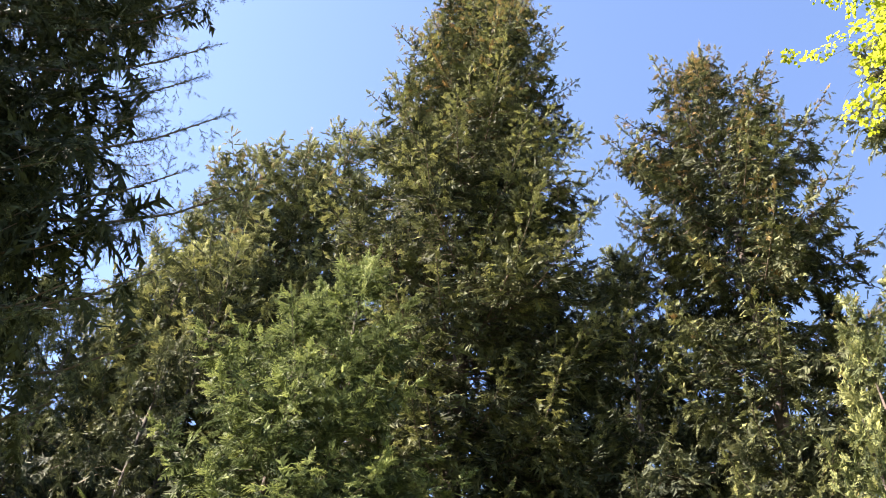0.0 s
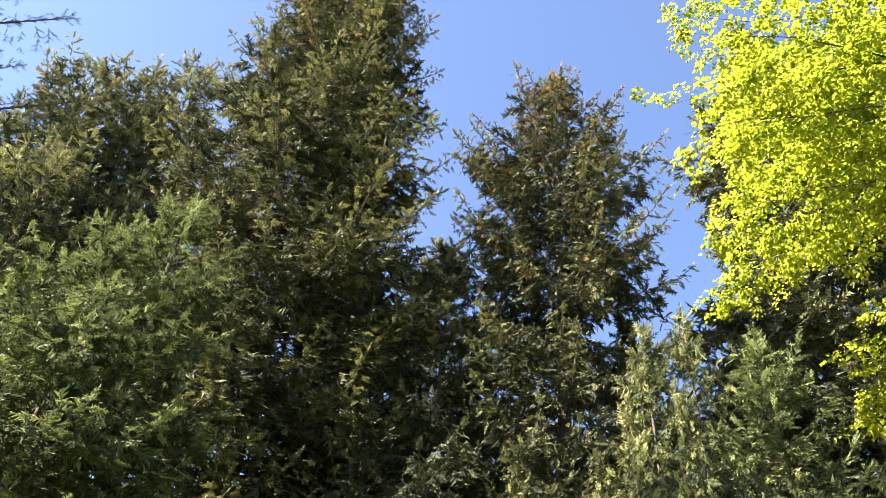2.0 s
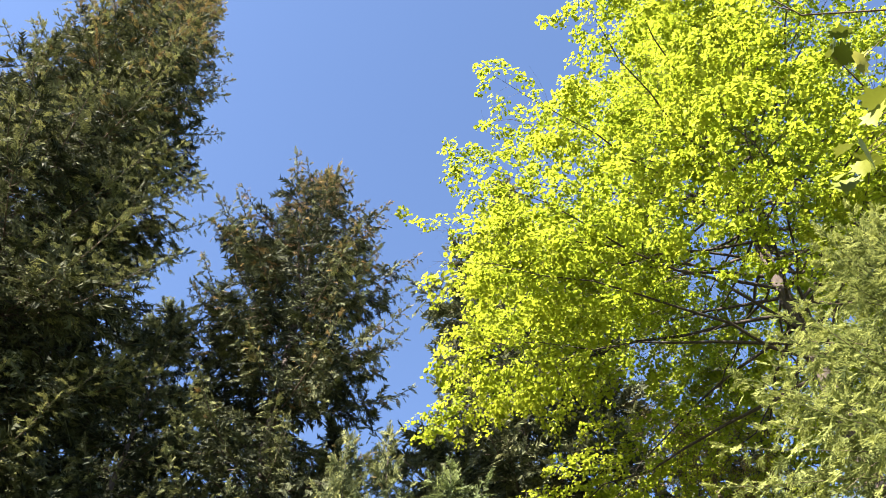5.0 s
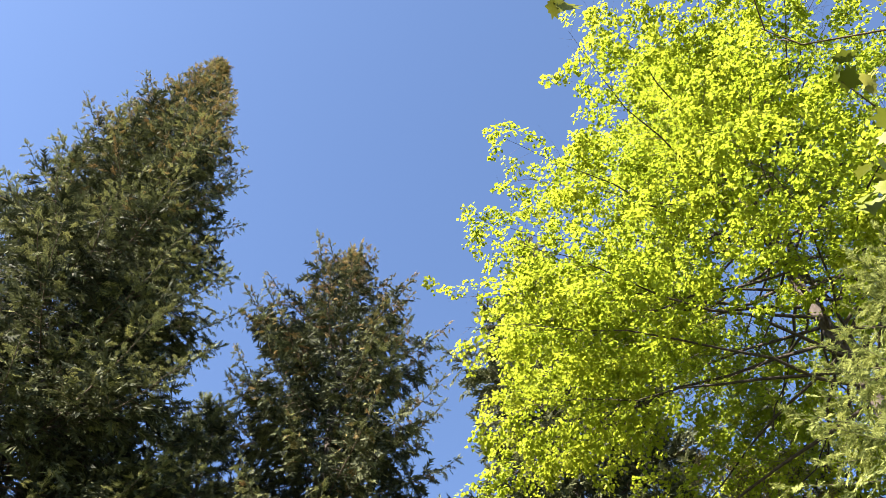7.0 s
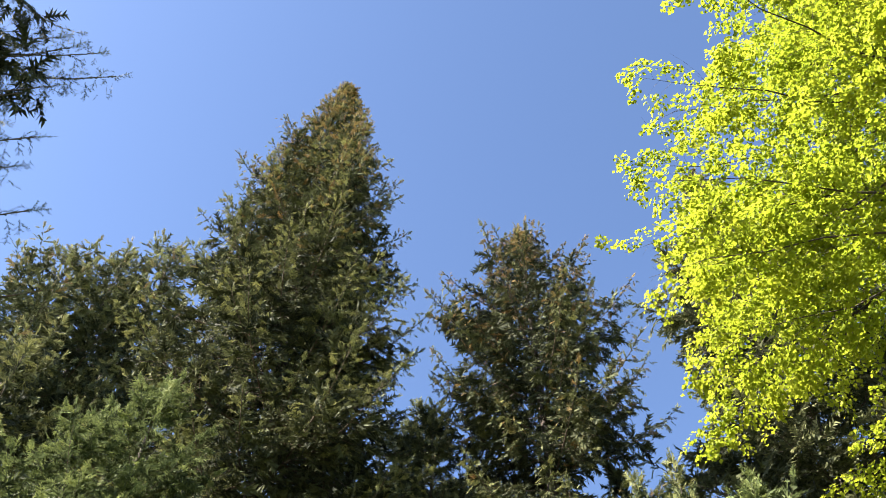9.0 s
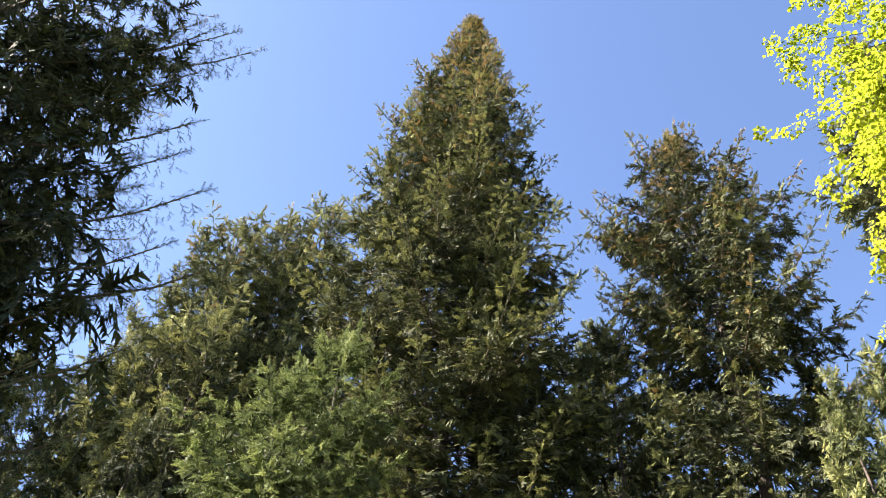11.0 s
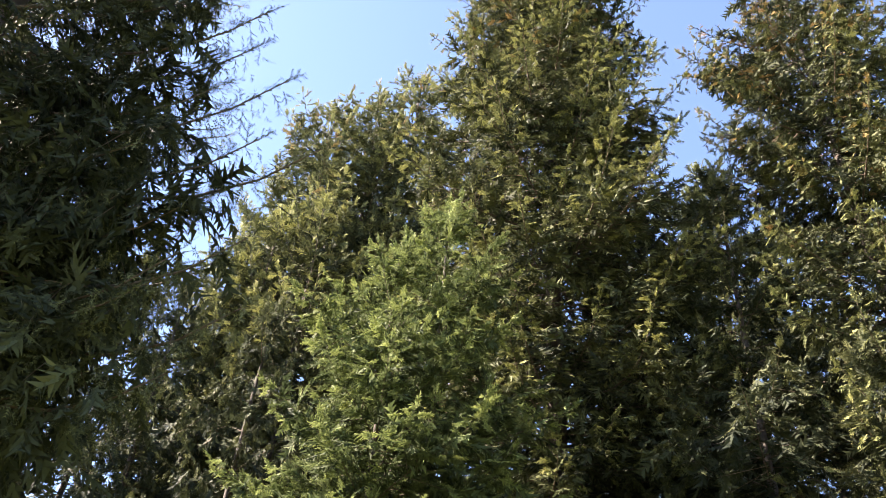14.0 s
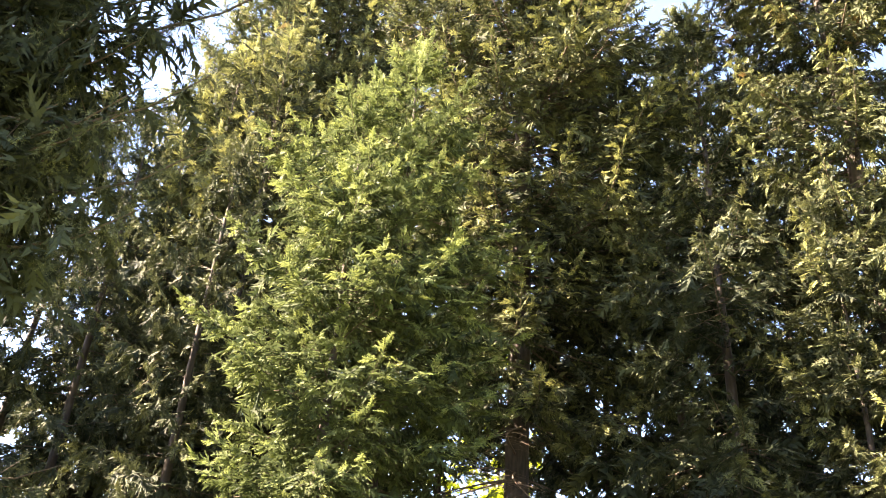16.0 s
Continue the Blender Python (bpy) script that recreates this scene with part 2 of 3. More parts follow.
def feather(g, path, ln, half, step):
    """A serrated fringe of needles on both sides of many twigs: teeth side by side, flat but for some lift."""
    m = np.maximum(2, np.ceil(ln / step).astype(int))
    i = np.repeat(np.arange(len(ln)), m)
    j = np.concatenate([np.arange(x) for x in m])
    k = path.shape[1] - 1

    def point(u):
        a = np.minimum((u * k).astype(int), k - 1)
        fr = (u * k - a)[:, None]
        return path[i, a] * (1 - fr) + path[i, a + 1] * fr

    p0, p1 = point(j / m[i]), point((j + 1) / m[i])
    tang = unit(p1 - p0)
    lat = unit(np.cross(tang, UP + 0.35 * g.normal(size=tang.shape)))
    taper = (1.05 - 0.6 * (j + 0.5) / m[i])[:, None] * half[i][:, None] * np.clip(ln / 0.35, 0.3, 1)[i][:, None]
    out = []
    for side in (1, -1):
        n1 = (len(i), 1)
        start = p0 + (p1 - p0) * g.uniform(-0.4, 0.3, n1)
        end = start + (p1 - p0) * g.uniform(0.5, 1.0, n1)
        tip = end + tang * taper * g.uniform(0.35, 1.3, n1) + side * lat * taper * g.uniform(0.35, 1.05, n1) + UP * taper * g.normal(-0.1, 0.4, n1)
        out.append(np.stack([start, end, tip], 1))
    v = np.concatenate(out).reshape(-1, 3)
    return v, np.arange(len(v)).reshape(-1, 3)


def limb(g, base, az, length, rise, sag, curl, knots=9, wobble=0.04):
    """The axis of a limb from its base: it rises, sags and curls up at its tip."""
    s = np.linspace(0, 1, knots)
    out = np.array([np.sin(az), np.cos(az), 0])
    side = np.array([np.cos(az), -np.sin(az), 0])
    h = length * (rise * s - sag * s ** 2 + curl * s ** 3)
    bend = length * wobble * (g.normal() * s ** 2 + 0.5 * g.normal() * np.sin(s * 5 + g.uniform(0, 6)) * s)
    return base + np.outer(length * s * (1 - 0.12 * abs(rise - sag) * s), out) + np.outer(h, UP) + np.outer(bend, side)


def twigs(g, axis, length, per_m, spread, angle, droop, start=0.14, longest=1.6, shortest=0.1):
    """Side twigs of a limb, alternating left and right: points (n, 4, 3), their lengths and their place along the limb."""
    n = max(6, int(length * per_m))
    s = start + (1 - start) * (np.arange(n) + g.uniform(0.1, 0.9, n)) / n
    s = np.clip(s, 0, 0.995)
    k = len(axis) - 1
    i = np.minimum((s * k).astype(int), k - 1)
    fr = (s * k - i)[:, None]
    p = axis[i] * (1 - fr) + axis[i + 1] * fr
    tang = unit(axis[i + 1] - axis[i])
    lat = unit(np.cross(tang, UP)) * np.where(np.arange(n) % 2, 1, -1)[:, None]
    th = np.radians(angle + g.uniform(-14, 14, n))[:, None]
    d = unit(np.cos(th) * tang + np.sin(th) * lat + UP * g.normal(0.05, 0.18, n)[:, None])
    ln = np.clip(spread * length * (1 - s) ** 0.75 * np.minimum(1, 0.45 + 1.6 * s), shortest, longest) * g.uniform(0.6, 1.25, n)
    u = np.linspace(0, 1, 4)
    path = p[:, None] + d[:, None] * (ln[:, None] * u)[..., None] - UP * (droop * ln[:, None] * u ** 2)[..., None]
    return path, ln, s


def along(path, ln, step, g, least=1):
    """Places along many twigs every step: index of the twig, 0..1 along it, point and direction there."""
    m = np.maximum(least, np.ceil(ln / step).astype(int))
    i = np.repeat(np.arange(len(ln)), m)
    j = np.concatenate([np.arange(x) for x in m])
    u = np.clip((j + 0.55 + g.uniform(-0.35, 0.35, len(j))) / m[i], 0, 1)
    k = path.shape[1] - 1
    a = np.minimum((u * k).astype(int), k - 1)
    fr = (u * k - a)[:, None]
    p = path[i, a] * (1 - fr) + path[i, a + 1] * fr
    return i, j, u, p, unit(path[i, a + 1] - path[i, a])


def trunk_mesh(g, name, height, radius, lean, mat, sides=14, rings=26, top=0.12):
    h = np.linspace(-0.3, height, rings)
    f = np.clip(h / height, 0, 1)
    path = np.stack([lean[0] * f ** 1.3 + 0.01 * height * np.sin(f * 5 + g.uniform(0, 6)) * f * (1 - f), lean[1] * f ** 1.3, h], 1)
    r = radius * ((1 - f) ** 0.85 * (1 - top) + top * 0.2) + radius * 0.55 * np.exp(-np.maximum(h, 0) / 0.35)
    pts, q = tubes(path[None], r[None], sides)
    pts = pts + g.normal(0, radius * 0.03, pts.shape)
    return raw_mesh(name, pts, quads=q, mat=mat, smooth=True), path


def at_height(path, z):
    return np.array([np.interp(z, path[:, 2], path[:, 0]), np.interp(z, path[:, 2], path[:, 1]), z])


def conifer(label, az, dist, height, base, profile, limbs, seed, mat=None, wood=None, girth=0.2, shoot=0.2, step=0.1, per_m=13,
            spread=0.42, droop=0.25, hang=0.15, rise=(0.9, -0.1), sag=(0.1, 0.35), curl=(0.1, 0.3), cones=0.0, cone_from=0.3, young=0.5,
            lean=(0, 0), template=None, fat=1.0, extra=(), inner=0.35, fringe=0.1, core=0.85, bulk=1.55, group="conifers of the grove", bare=0, category="conifer tree", name="spruce_tree", longest=1.6, shortest=0.1, whorl=0.75, uneven=(0.62, 0.8, 0.92, 1.0, 1.08, 1.2)):
    """A conifer with a tapered trunk and single limbs. profile: crown radius against the depth below the top (0 top, 1 base)."""
    g = np.random.default_rng(seed)
    mat, wood, template = mat or NEEDLES, wood or BARK_SPRUCE, template or BRUSH
    a = radians(az)
    tree = tagged(new(name), label, category, group)
    tree.location = (dist * math.sin(a), dist * math.cos(a), 0)
    me, path = trunk_mesh(g, "trunk", height, girth, lean, wood)
    part("trunk", me, tree)
    turn = g.uniform(0, 6.3)
    px, pr = zip(*profile)
    for i in range(limbs + len(extra)):
        f = ((i + g.uniform(0.1, 0.9)) / limbs) ** 0.92
        z = height - 0.25 - f * (height - base - 0.25)
        tier = whorl * (0.55 + 0.45 * f)
        z = min(height - 0.2, max(base, (round(z / tier) + g.uniform(-0.16, 0.16)) * tier))
        turn += 2.39996 + g.uniform(-0.5, 0.5)
        length = np.interp(f, px, pr) * g.choice(uneven)
        if i >= limbs:
            z, turn, length = extra[i - limbs]
            f, turn = (height - z) / (height - base), radians(turn)
        w = min(1.0, f * 1.25)
        axis = limb(g, at_height(path, z), turn, length, rise[0] + (rise[1] - rise[0]) * w + g.normal(0, 0.09 if i < limbs else 0.01),
                    sag[0] + (sag[1] - sag[0]) * w, curl[0] + (curl[1] - curl[0]) * w + (g.uniform(-0.06, 0.1) if i < limbs else 0.0), wobble=0.04 if i < limbs else 0.012)
        tw, ln, s = twigs(g, axis, length, per_m, spread, 56, droop, longest=longest, shortest=min(shortest, 0.3 * length))
        rad0 = (0.007 + 0.0055 * length) * min(1.0, girth / 0.2)
        v1, q1 = tubes(axis[None], (rad0 * np.linspace(1, 0.18, len(axis)))[None], 5)
        stout = ln > 0.45
        v2, q2 = tubes(tw[stout][:, [0, 3]], np.outer(0.004 + 0.004 * ln[stout], [1, 0.3]), 3)
        branch = part("branch", raw_mesh("branch", np.concatenate([v1, v2]), quads=np.concatenate([q1, q2 + len(v1)]), mat=BARK_TWIG, smooth=True), tree)
        # shoots on the twigs, and along the outer limb
        ti, j, u, p, d = along(tw, ln, step * 1.55, g, 2)
        lat = unit(np.cross(d, UP)) * np.where(j % 2, 1, -1)[:, None]
        th = np.radians(np.where(g.uniform(size=len(j)) < 0.45, g.uniform(0, 12, len(j)), g.uniform(34, 58, len(j))))[:, None] * (u < 0.93)[:, None]
        dd = np.cos(th) * d + np.sin(th) * lat - UP * (hang * g.uniform(0.2, 1.6, len(j)))[:, None] + 0.1 * g.normal(size=p.shape)
        size = 1.22 * shoot * g.uniform(0.65, 1.25, len(j)) * (1.1 - 0.35 * u) * (0.5 + 0.5 * np.minimum(1, 3 * (1 - s[ti])))
        # tone darkens towards the trunk: older growth plus painted crown shade
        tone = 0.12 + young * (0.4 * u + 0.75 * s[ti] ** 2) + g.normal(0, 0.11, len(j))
        keep = g.uniform(size=len(j)) < 0.8 * (inner + 1.3 * s[ti] + 0.3 * u)
        n2 = max(6, int(length * 0.85 / (step * 0.6)))
        so = g.uniform(0.15, 1, n2) ** 0.85
        so[:2] = 1.0
        kk = np.minimum((so * (len(axis) - 1)).astype(int), len(axis) - 2)
        fr = (so * (len(axis) - 1) - kk)[:, None]
        po = axis[kk] * (1 - fr) + axis[kk + 1] * fr
        to = unit(axis[kk + 1] - axis[kk])
        do = to + 0.5 * g.normal(size=po.shape) * (1 - 0.7 * (so > 0.99))[:, None] + 0.25 * UP
        p, dd = np.concatenate([p[keep], po]), np.concatenate([dd[keep], do])
        size = np.concatenate([size[keep], shoot * g.uniform(0.7, 1.2, n2) * (1 - 0.2 * so)])
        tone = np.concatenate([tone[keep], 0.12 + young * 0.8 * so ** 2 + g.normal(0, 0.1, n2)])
        outer = np.concatenate([s[ti][keep], so])
        rust = (g.uniform(size=len(p)) < cones * np.clip(1 - f / cone_from, 0, 1) * np.clip(2.5 * outer - 0.4, 0.15, 1.4)) * g.uniform(0.15, 0.6, len(p))
        pts, tri = stamp(template, p, dd, size, g, fat, UP, 0.55)
        # aged dense sprays nearer to the trunk, their tone also darkened as crown shade
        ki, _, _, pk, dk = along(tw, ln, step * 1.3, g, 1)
        old_shaded = (s[ki] < 0.8) & (g.uniform(size=len(ki)) < core)
        pk, dk = pk[old_shaded], dk[old_shaded] + 0.45 * g.normal(size=(old_shaded.sum(), 3)) - UP * hang * 0.4
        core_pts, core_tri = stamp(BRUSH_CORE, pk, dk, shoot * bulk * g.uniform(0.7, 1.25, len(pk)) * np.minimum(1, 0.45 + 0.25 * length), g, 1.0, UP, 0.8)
        f2, t2 = feather(g, axis[None], np.array([length]), np.array([fringe]), max(0.05, 0.6 * fringe))
        nc = len(BRUSH_CORE[0])
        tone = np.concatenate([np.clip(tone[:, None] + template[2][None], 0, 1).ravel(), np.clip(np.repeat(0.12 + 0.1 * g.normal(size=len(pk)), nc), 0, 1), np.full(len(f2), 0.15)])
        rust = np.concatenate([np.repeat(rust, len(template[0])), np.zeros(len(core_pts) + len(f2))])
        tri = np.concatenate([tri, core_tri + len(pts), t2 + len(pts) + len(core_pts)])
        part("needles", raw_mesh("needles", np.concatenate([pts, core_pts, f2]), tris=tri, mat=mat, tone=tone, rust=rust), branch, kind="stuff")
    # leader
    n = 26
    zz = height - g.uniform(0, 1, n) ** 1.5 * 0.9
    p = np.stack([at_height(path, z) for z in zz])
    th = g.uniform(0, 6.3, n)
    d = np.stack([np.sin(th), np.cos(th), g.uniform(0.7, 2.4, n)], 1)
    pts, tri = stamp(template, p, d, shoot * g.uniform(0.7, 1.4, n), g, fat)
    nv = len(template[0])
    part("leader", raw_mesh("leader", pts, tris=tri, mat=mat, tone=np.full(len(pts), 0.55), rust=np.full(len(pts), 0.5 * cones)), tree, kind="stuff")
    # dead lower branches
    for i in range(bare):
        z = base * g.uniform(0.35, 1.05)
        length = g.uniform(0.8, 2.4) * min(1.5, pr[-1] / 2)
        axis = limb(g, at_height(path, z), g.uniform(0, 6.3), length, g.uniform(-0.3, 0.15), 0.3, 0.1, wobble=0.12)
        tw, ln, s = twigs(g, axis, length, 7, 0.35, 60, 0.35)
        v1, q1 = tubes(axis[None], ((0.008 + 0.006 * length) * np.linspace(1, 0.2, len(axis)))[None], 5)
        v2, q2 = tubes(tw, np.outer(0.003 + 0.003 * ln, [1, 0.8, 0.6, 0.4]), 3)
        part("dead_branch", raw_mesh("dead_branch", np.concatenate([v1, v2]), quads=np.concatenate([q1, q2 + len(v1)]), mat=BARK_TWIG, smooth=True), tree)
    return tree


def leaf_template():
    """A small young leaf along +x, broad, folded along its midrib and drooping at its tip."""
    v = [(0, 0, 0), (0.5, 0.5, 0.14), (1.0, 0, -0.12), (0.5, -0.5, 0.14)]
    t = [(0, 2, 1), (0, 3, 2)]
    return np.array(v, float), np.array(t)


LEAF = leaf_template()


def maple_leaf():
    """A five-lobed maple leaf along +x with pointed lobes and a little fold."""
    edge = [(0.0, 0.0), (-0.08, 0.22), (0.1, 0.34), (0.02, 0.62), (0.3, 0.46), (0.46, 0.68), (0.54, 0.36), (0.74, 0.3), (0.72, 0.16), (1.0, 0.0)]
    ring = edge + [(x, -y) for x, y in edge[-2:0:-1]]
    v = [(0.38, 0.0, -0.05)] + [(x, y, 0.16 * abs(y) - 0.1 * x * x) for x, y in ring]
    n = len(ring)
    return np.array(v, float), np.array([(0, 1 + i, 1 + (i + 1) % n) for i in range(n)])


MAPLE_LEAF = maple_leaf()


def broadleaf(label, az, dist, height, base, profile, limbs, seed, mat=None, wood=None, girth=0.18, leaf=0.1, per_m=7, rise=(1.2, 0.1),
              lean=(0, 0), young=0.6, wobble=0.2, name="maple_tree", group="broadleaved trees of the grove", density=1.0, spread=0.45, category="broadleaved tree"):
    """A broadleaved tree: trunk, limbs that rise and fork into twigs; leaves stand in flat layered sprays on short side twigs."""
    g = np.random.default_rng(seed)
    mat, wood = mat or LEAVES, wood or BARK_GREY
    a = radians(az)
    tree = tagged(new(name), label, category, group)
    tree.location = (dist * math.sin(a), dist * math.cos(a), 0)
    me, path = trunk_mesh(g, "trunk", height * 0.96, girth, lean, wood)
    part("trunk", me, tree)
    turn = g.uniform(0, 6.3)
    px, pr = zip(*profile)
    nv = len(LEAF[0])
    for i in range(limbs):
        f = (i + g.uniform(0.1, 0.9)) / limbs
        z = height * 0.95 - f * (height * 0.95 - base)
        turn += 2.39996 + g.uniform(-0.4, 0.4)
        length = np.interp(f, px, pr) * g.choice([0.7, 0.85, 0.94, 0.98, 1.0])
        axis = limb(g, at_height(path, z), turn, length, rise[0] + (rise[1] - rise[0]) * f + g.normal(0, 0.07), 0.25, 0.05, wobble=wobble)
        axis[1:] += np.cumsum(g.normal(0, 0.022 * length, (len(axis) - 1, 3)), 0) * 0.6
        tw, ln, s = twigs(g, axis, length, per_m, spread, 48, 0.12, start=0.2, longest=1.7, shortest=0.3)
        tw = tw + (np.linspace(0, 1, 4) ** 2)[None, :, None] * (ln[:, None] * g.normal(0, 0.2, (len(ln), 3)) * np.array([1, 1, 0.4]))[:, None]
        v1, q1 = tubes(axis[None], ((0.006 + 0.005 * length) * np.linspace(1, 0.1, len(axis)) ** 1.3)[None], 6)
        v2, q2 = tubes(tw, np.outer(0.0015 + 0.0018 * ln, [1, 0.75, 0.5, 0.25]), 3)
        branch = part("branch", raw_mesh("branch", np.concatenate([v1, v2]), quads=np.concatenate([q1, q2 + len(v1)]), mat=wood, smooth=True), tree)
        # short side twigs in the plane of the limb
        ti, j, u, p, d = along(tw, ln, 0.17, g, 2)
        full = g.uniform(0.3, 1.25, len(ln))[ti]
        layer = np.sin(p @ np.array([1.9, 0.7, 2.3]) + 1.0) + np.sin(p @ np.array([-0.8, 2.1, 2.9]) + 2.0) + 0.6 * np.sin(p @ np.array([3.3, -2.9, 1.7]))
        keep = g.uniform(size=len(j)) < density * full * np.clip(0.35 + 0.9 * u, 0, 1) * (0.35 + 1.0 * s[ti]) * np.clip(1.0 + 0.7 * layer, 0.05, 1.3)
        keep[g.integers(len(keep), size=2)] = True
        ti, j, u, p, d = ti[keep], j[keep], u[keep], p[keep], d[keep]
        lat = unit(np.cross(d, UP)) * np.where(j % 2, 1, -1)[:, None]
        th = np.radians(g.uniform(15, 65, len(p)))[:, None] * (u < 0.9)[:, None]
        d = unit(np.cos(th) * d + np.sin(th) * lat + UP * g.normal(0, 0.12, len(p))[:, None])
        m = 26
        size = g.uniform(0.16, 0.36, len(p))
        face = UP + 0.42 * g.normal(size=(len(p), 3))
        w = np.tile((np.arange(m) + 0.6) / m, len(p))
        k = np.repeat(np.arange(len(p)), m)
        n = len(k)
        side = unit(np.cross(d, UP))[k] * np.where(np.arange(n) % 2, 1, -1)[:, None]
        pp = p[k] + d[k] * (size[k] * w)[:, None] - UP * (0.35 * size[k] * w ** 2)[:, None] + side * (g.uniform(0, 0.32, n) * size[k] * (1.05 - 0.6 * w))[:, None] + g.normal(0, 0.022, (n, 3))
        dd = d[k] * g.uniform(0.3, 0.9, n)[:, None] + side * (1.05 - 0.8 * w)[:, None] - UP * g.uniform(0.05, 0.55, n)[:, None] + 0.25 * g.normal(size=(n, 3))
        tone = 0.2 + young * (0.35 * u[k] + 0.35 * s[ti][k] + 0.2 * w) + g.normal(0, 0.1, n)
        pts, tri = stamp(LEAF, pp, dd, leaf * g.uniform(0.6, 1.25, n), g, 1.0, face[k], 0.22)
        part("leaves", raw_mesh("leaves", pts, tris=tri, mat=mat, tone=np.repeat(np.clip(tone, 0, 1), nv), rust=np.zeros(n * nv)), branch, kind="stuff")
    return tree


# ================= ground =================
def ground():
    g = np.random.default_rng(5)
    radii = np.concatenate([[0.01], np.geomspace(0.6, 3500, 60)])
    th = np.arange(72) * 2 * np.pi / 72
    x, y = np.outer(radii, np.sin(th)), np.outer(radii, np.cos(th))
    z = np.array([[0.12 * noise.noise((a * 0.12, b * 0.12, 0.3)) + 0.04 * noise.noise((a * 0.9, b * 0.9, 1.3)) if abs(a) + abs(b) < 90 else 0.0
                   for a, b in zip(r1, r2)] for r1, r2 in zip(x, y)])
    pts = np.stack([x, y, z - 0.02], -1).reshape(-1, 3)
    i, j = np.meshgrid(np.arange(len(radii) - 1), np.arange(72), indexing="ij")
    j2 = (j + 1) % 72
    q = np.stack([i * 72 + j, (i + 1) * 72 + j, (i + 1) * 72 + j2, i * 72 + j2], -1).reshape(-1, 4)
    ob = new("ground", raw_mesh("ground", pts, quads=q, mat=FLOOR, smooth=True))
    tagged(ob, "dark forest floor with needle litter and patches of grass", "ground", kind="structure")


ground()

# ================= trees =================
# the tall spruce in the middle
conifer("tall dense spruce with brown cones round its top", 2.5, 14.0, 33.9, 6.4, [(0, 0.12), (0.05, 0.5), (0.14, 1.05), (0.24, 1.75), (0.31, 2.3), (0.4, 2.85), (0.52, 3.3), (0.6, 3.9), (0.68, 4.2), (0.78, 4.3), (0.88, 3.6), (1, 2.2)],
        300, 11, young=0.65, girth=0.26, shoot=0.28, step=0.27, per_m=10, fringe=0.12, spread=0.32, longest=1.0, shortest=0.26, cones=1.0, cone_from=0.6, rise=(0.75, -0.3), sag=(0.1, 0.3), curl=(0.15, 0.55), bare=34, inner=0.1, uneven=(0.7, 0.85, 0.92, 0.97, 1.0, 1.04),
        extra=((10.8, 82, 2.3), (9.0, 88, 3.1), (11.4, 60, 2.0), (9.6, 110, 2.6)))

# the open spruce beside it
conifer("open-crowned spruce with upturned limbs and bare lower trunk", 27.8, 12.5, 21.1, 3.0, [(0, 0.12), (0.06, 0.55), (0.1, 0.95), (0.145, 1.4), (0.19, 1.9), (0.25, 2.3), (0.33, 2.6), (0.45, 2.6), (0.6, 2.5), (1, 2.2)],
        205, 23, girth=0.22, shoot=0.24, step=0.22, per_m=12, core=1.0, spread=0.27, longest=0.8, shortest=0.2, cones=0.7, cone_from=0.6, rise=(0.6, -0.12), sag=(0.15, 0.5), curl=(0.3, 0.6), hang=0.5, droop=0.5, bare=16, inner=0.5, fringe=0.1, uneven=(0.55, 0.75, 0.9, 1.0, 1.05))

# the near spruce whose limbs hang over the path
def reach(trunk_az, trunk_dist, lift, tips):
    """Limbs of a tree (height of the base, heading, length) whose tips hang at a heading, elevation and distance from the path.
    lift: how far a limb's tip ends above its base, and its bow, against its length, for a base height."""
    a = radians(trunk_az)
    out = []
    for az, el, d in tips:
        dx = d * math.sin(radians(az)) - trunk_dist * math.sin(a)
        dy = d * math.cos(radians(az)) - trunk_dist * math.cos(a)
        r = math.hypot(dx, dy)
        tip = EYE + d * math.tan(radians(el))
        z = tip
        for _ in range(12):
            up, bow = lift(z)
            z = 0.5 * z + 0.5 * (tip - up * r / (1 - 0.12 * abs(bow)))
        out.append((z, math.degrees(math.atan2(dx, dy)), r / (1 - 0.12 * abs(bow))))
    return tuple(out)


def near_lift(z):
    w = min(1.0, 1.25 * (18.5 - z) / 17.1)
    return 0.65 - 0.75 * w, 0.25 - 1.15 * w


conifer("near shaded spruce with long drooping limbs", -50.0, 6.6, 18.5, 1.4, [(0, 0.3), (0.2, 1.4), (0.4, 1.8), (0.5, 2.1), (0.58, 2.7), (0.68, 3.2), (1, 3.2)],
        120, 31, mat=NEEDLES_SHADED, girth=0.26, template=BRUSH_NEAR, shoot=0.2, step=0.29, per_m=20, spread=0.24, longest=0.65, shortest=0.16, core=0.95, bulk=1.55, droop=1.2, hang=0.7, rise=(0.5, -0.15), sag=(0.25, 0.75), curl=(0.4, 0.8), young=0.4, inner=0.3, fringe=0.05,
        bare=16, cones=0.15, cone_from=0.6,
        extra=reach(-50.0, 6.6, near_lift, ((-31, 60, 4.6), (-31, 56.5, 4.6), (-29.3, 53.7, 4.5), (-29.2, 51.2, 4.7), (-25, 49.3, 4.4), (-26, 45.2, 4.6), (-20.4, 46, 4.3), (-24.5, 39.5, 4.4), (-27, 42.5, 4.8), (-23, 34, 4.6), (-33, 50, 4.8), (-33, 45, 4.6), (-29, 36.5, 4.4), (-30, 40, 4.7), (-33, 55, 4.7), (-35, 59, 4.8), (-31, 48, 4.8), (-34, 40, 4.7), (-31, 33, 4.8), (-27, 30, 4.7), (-34, 34, 4.9))))

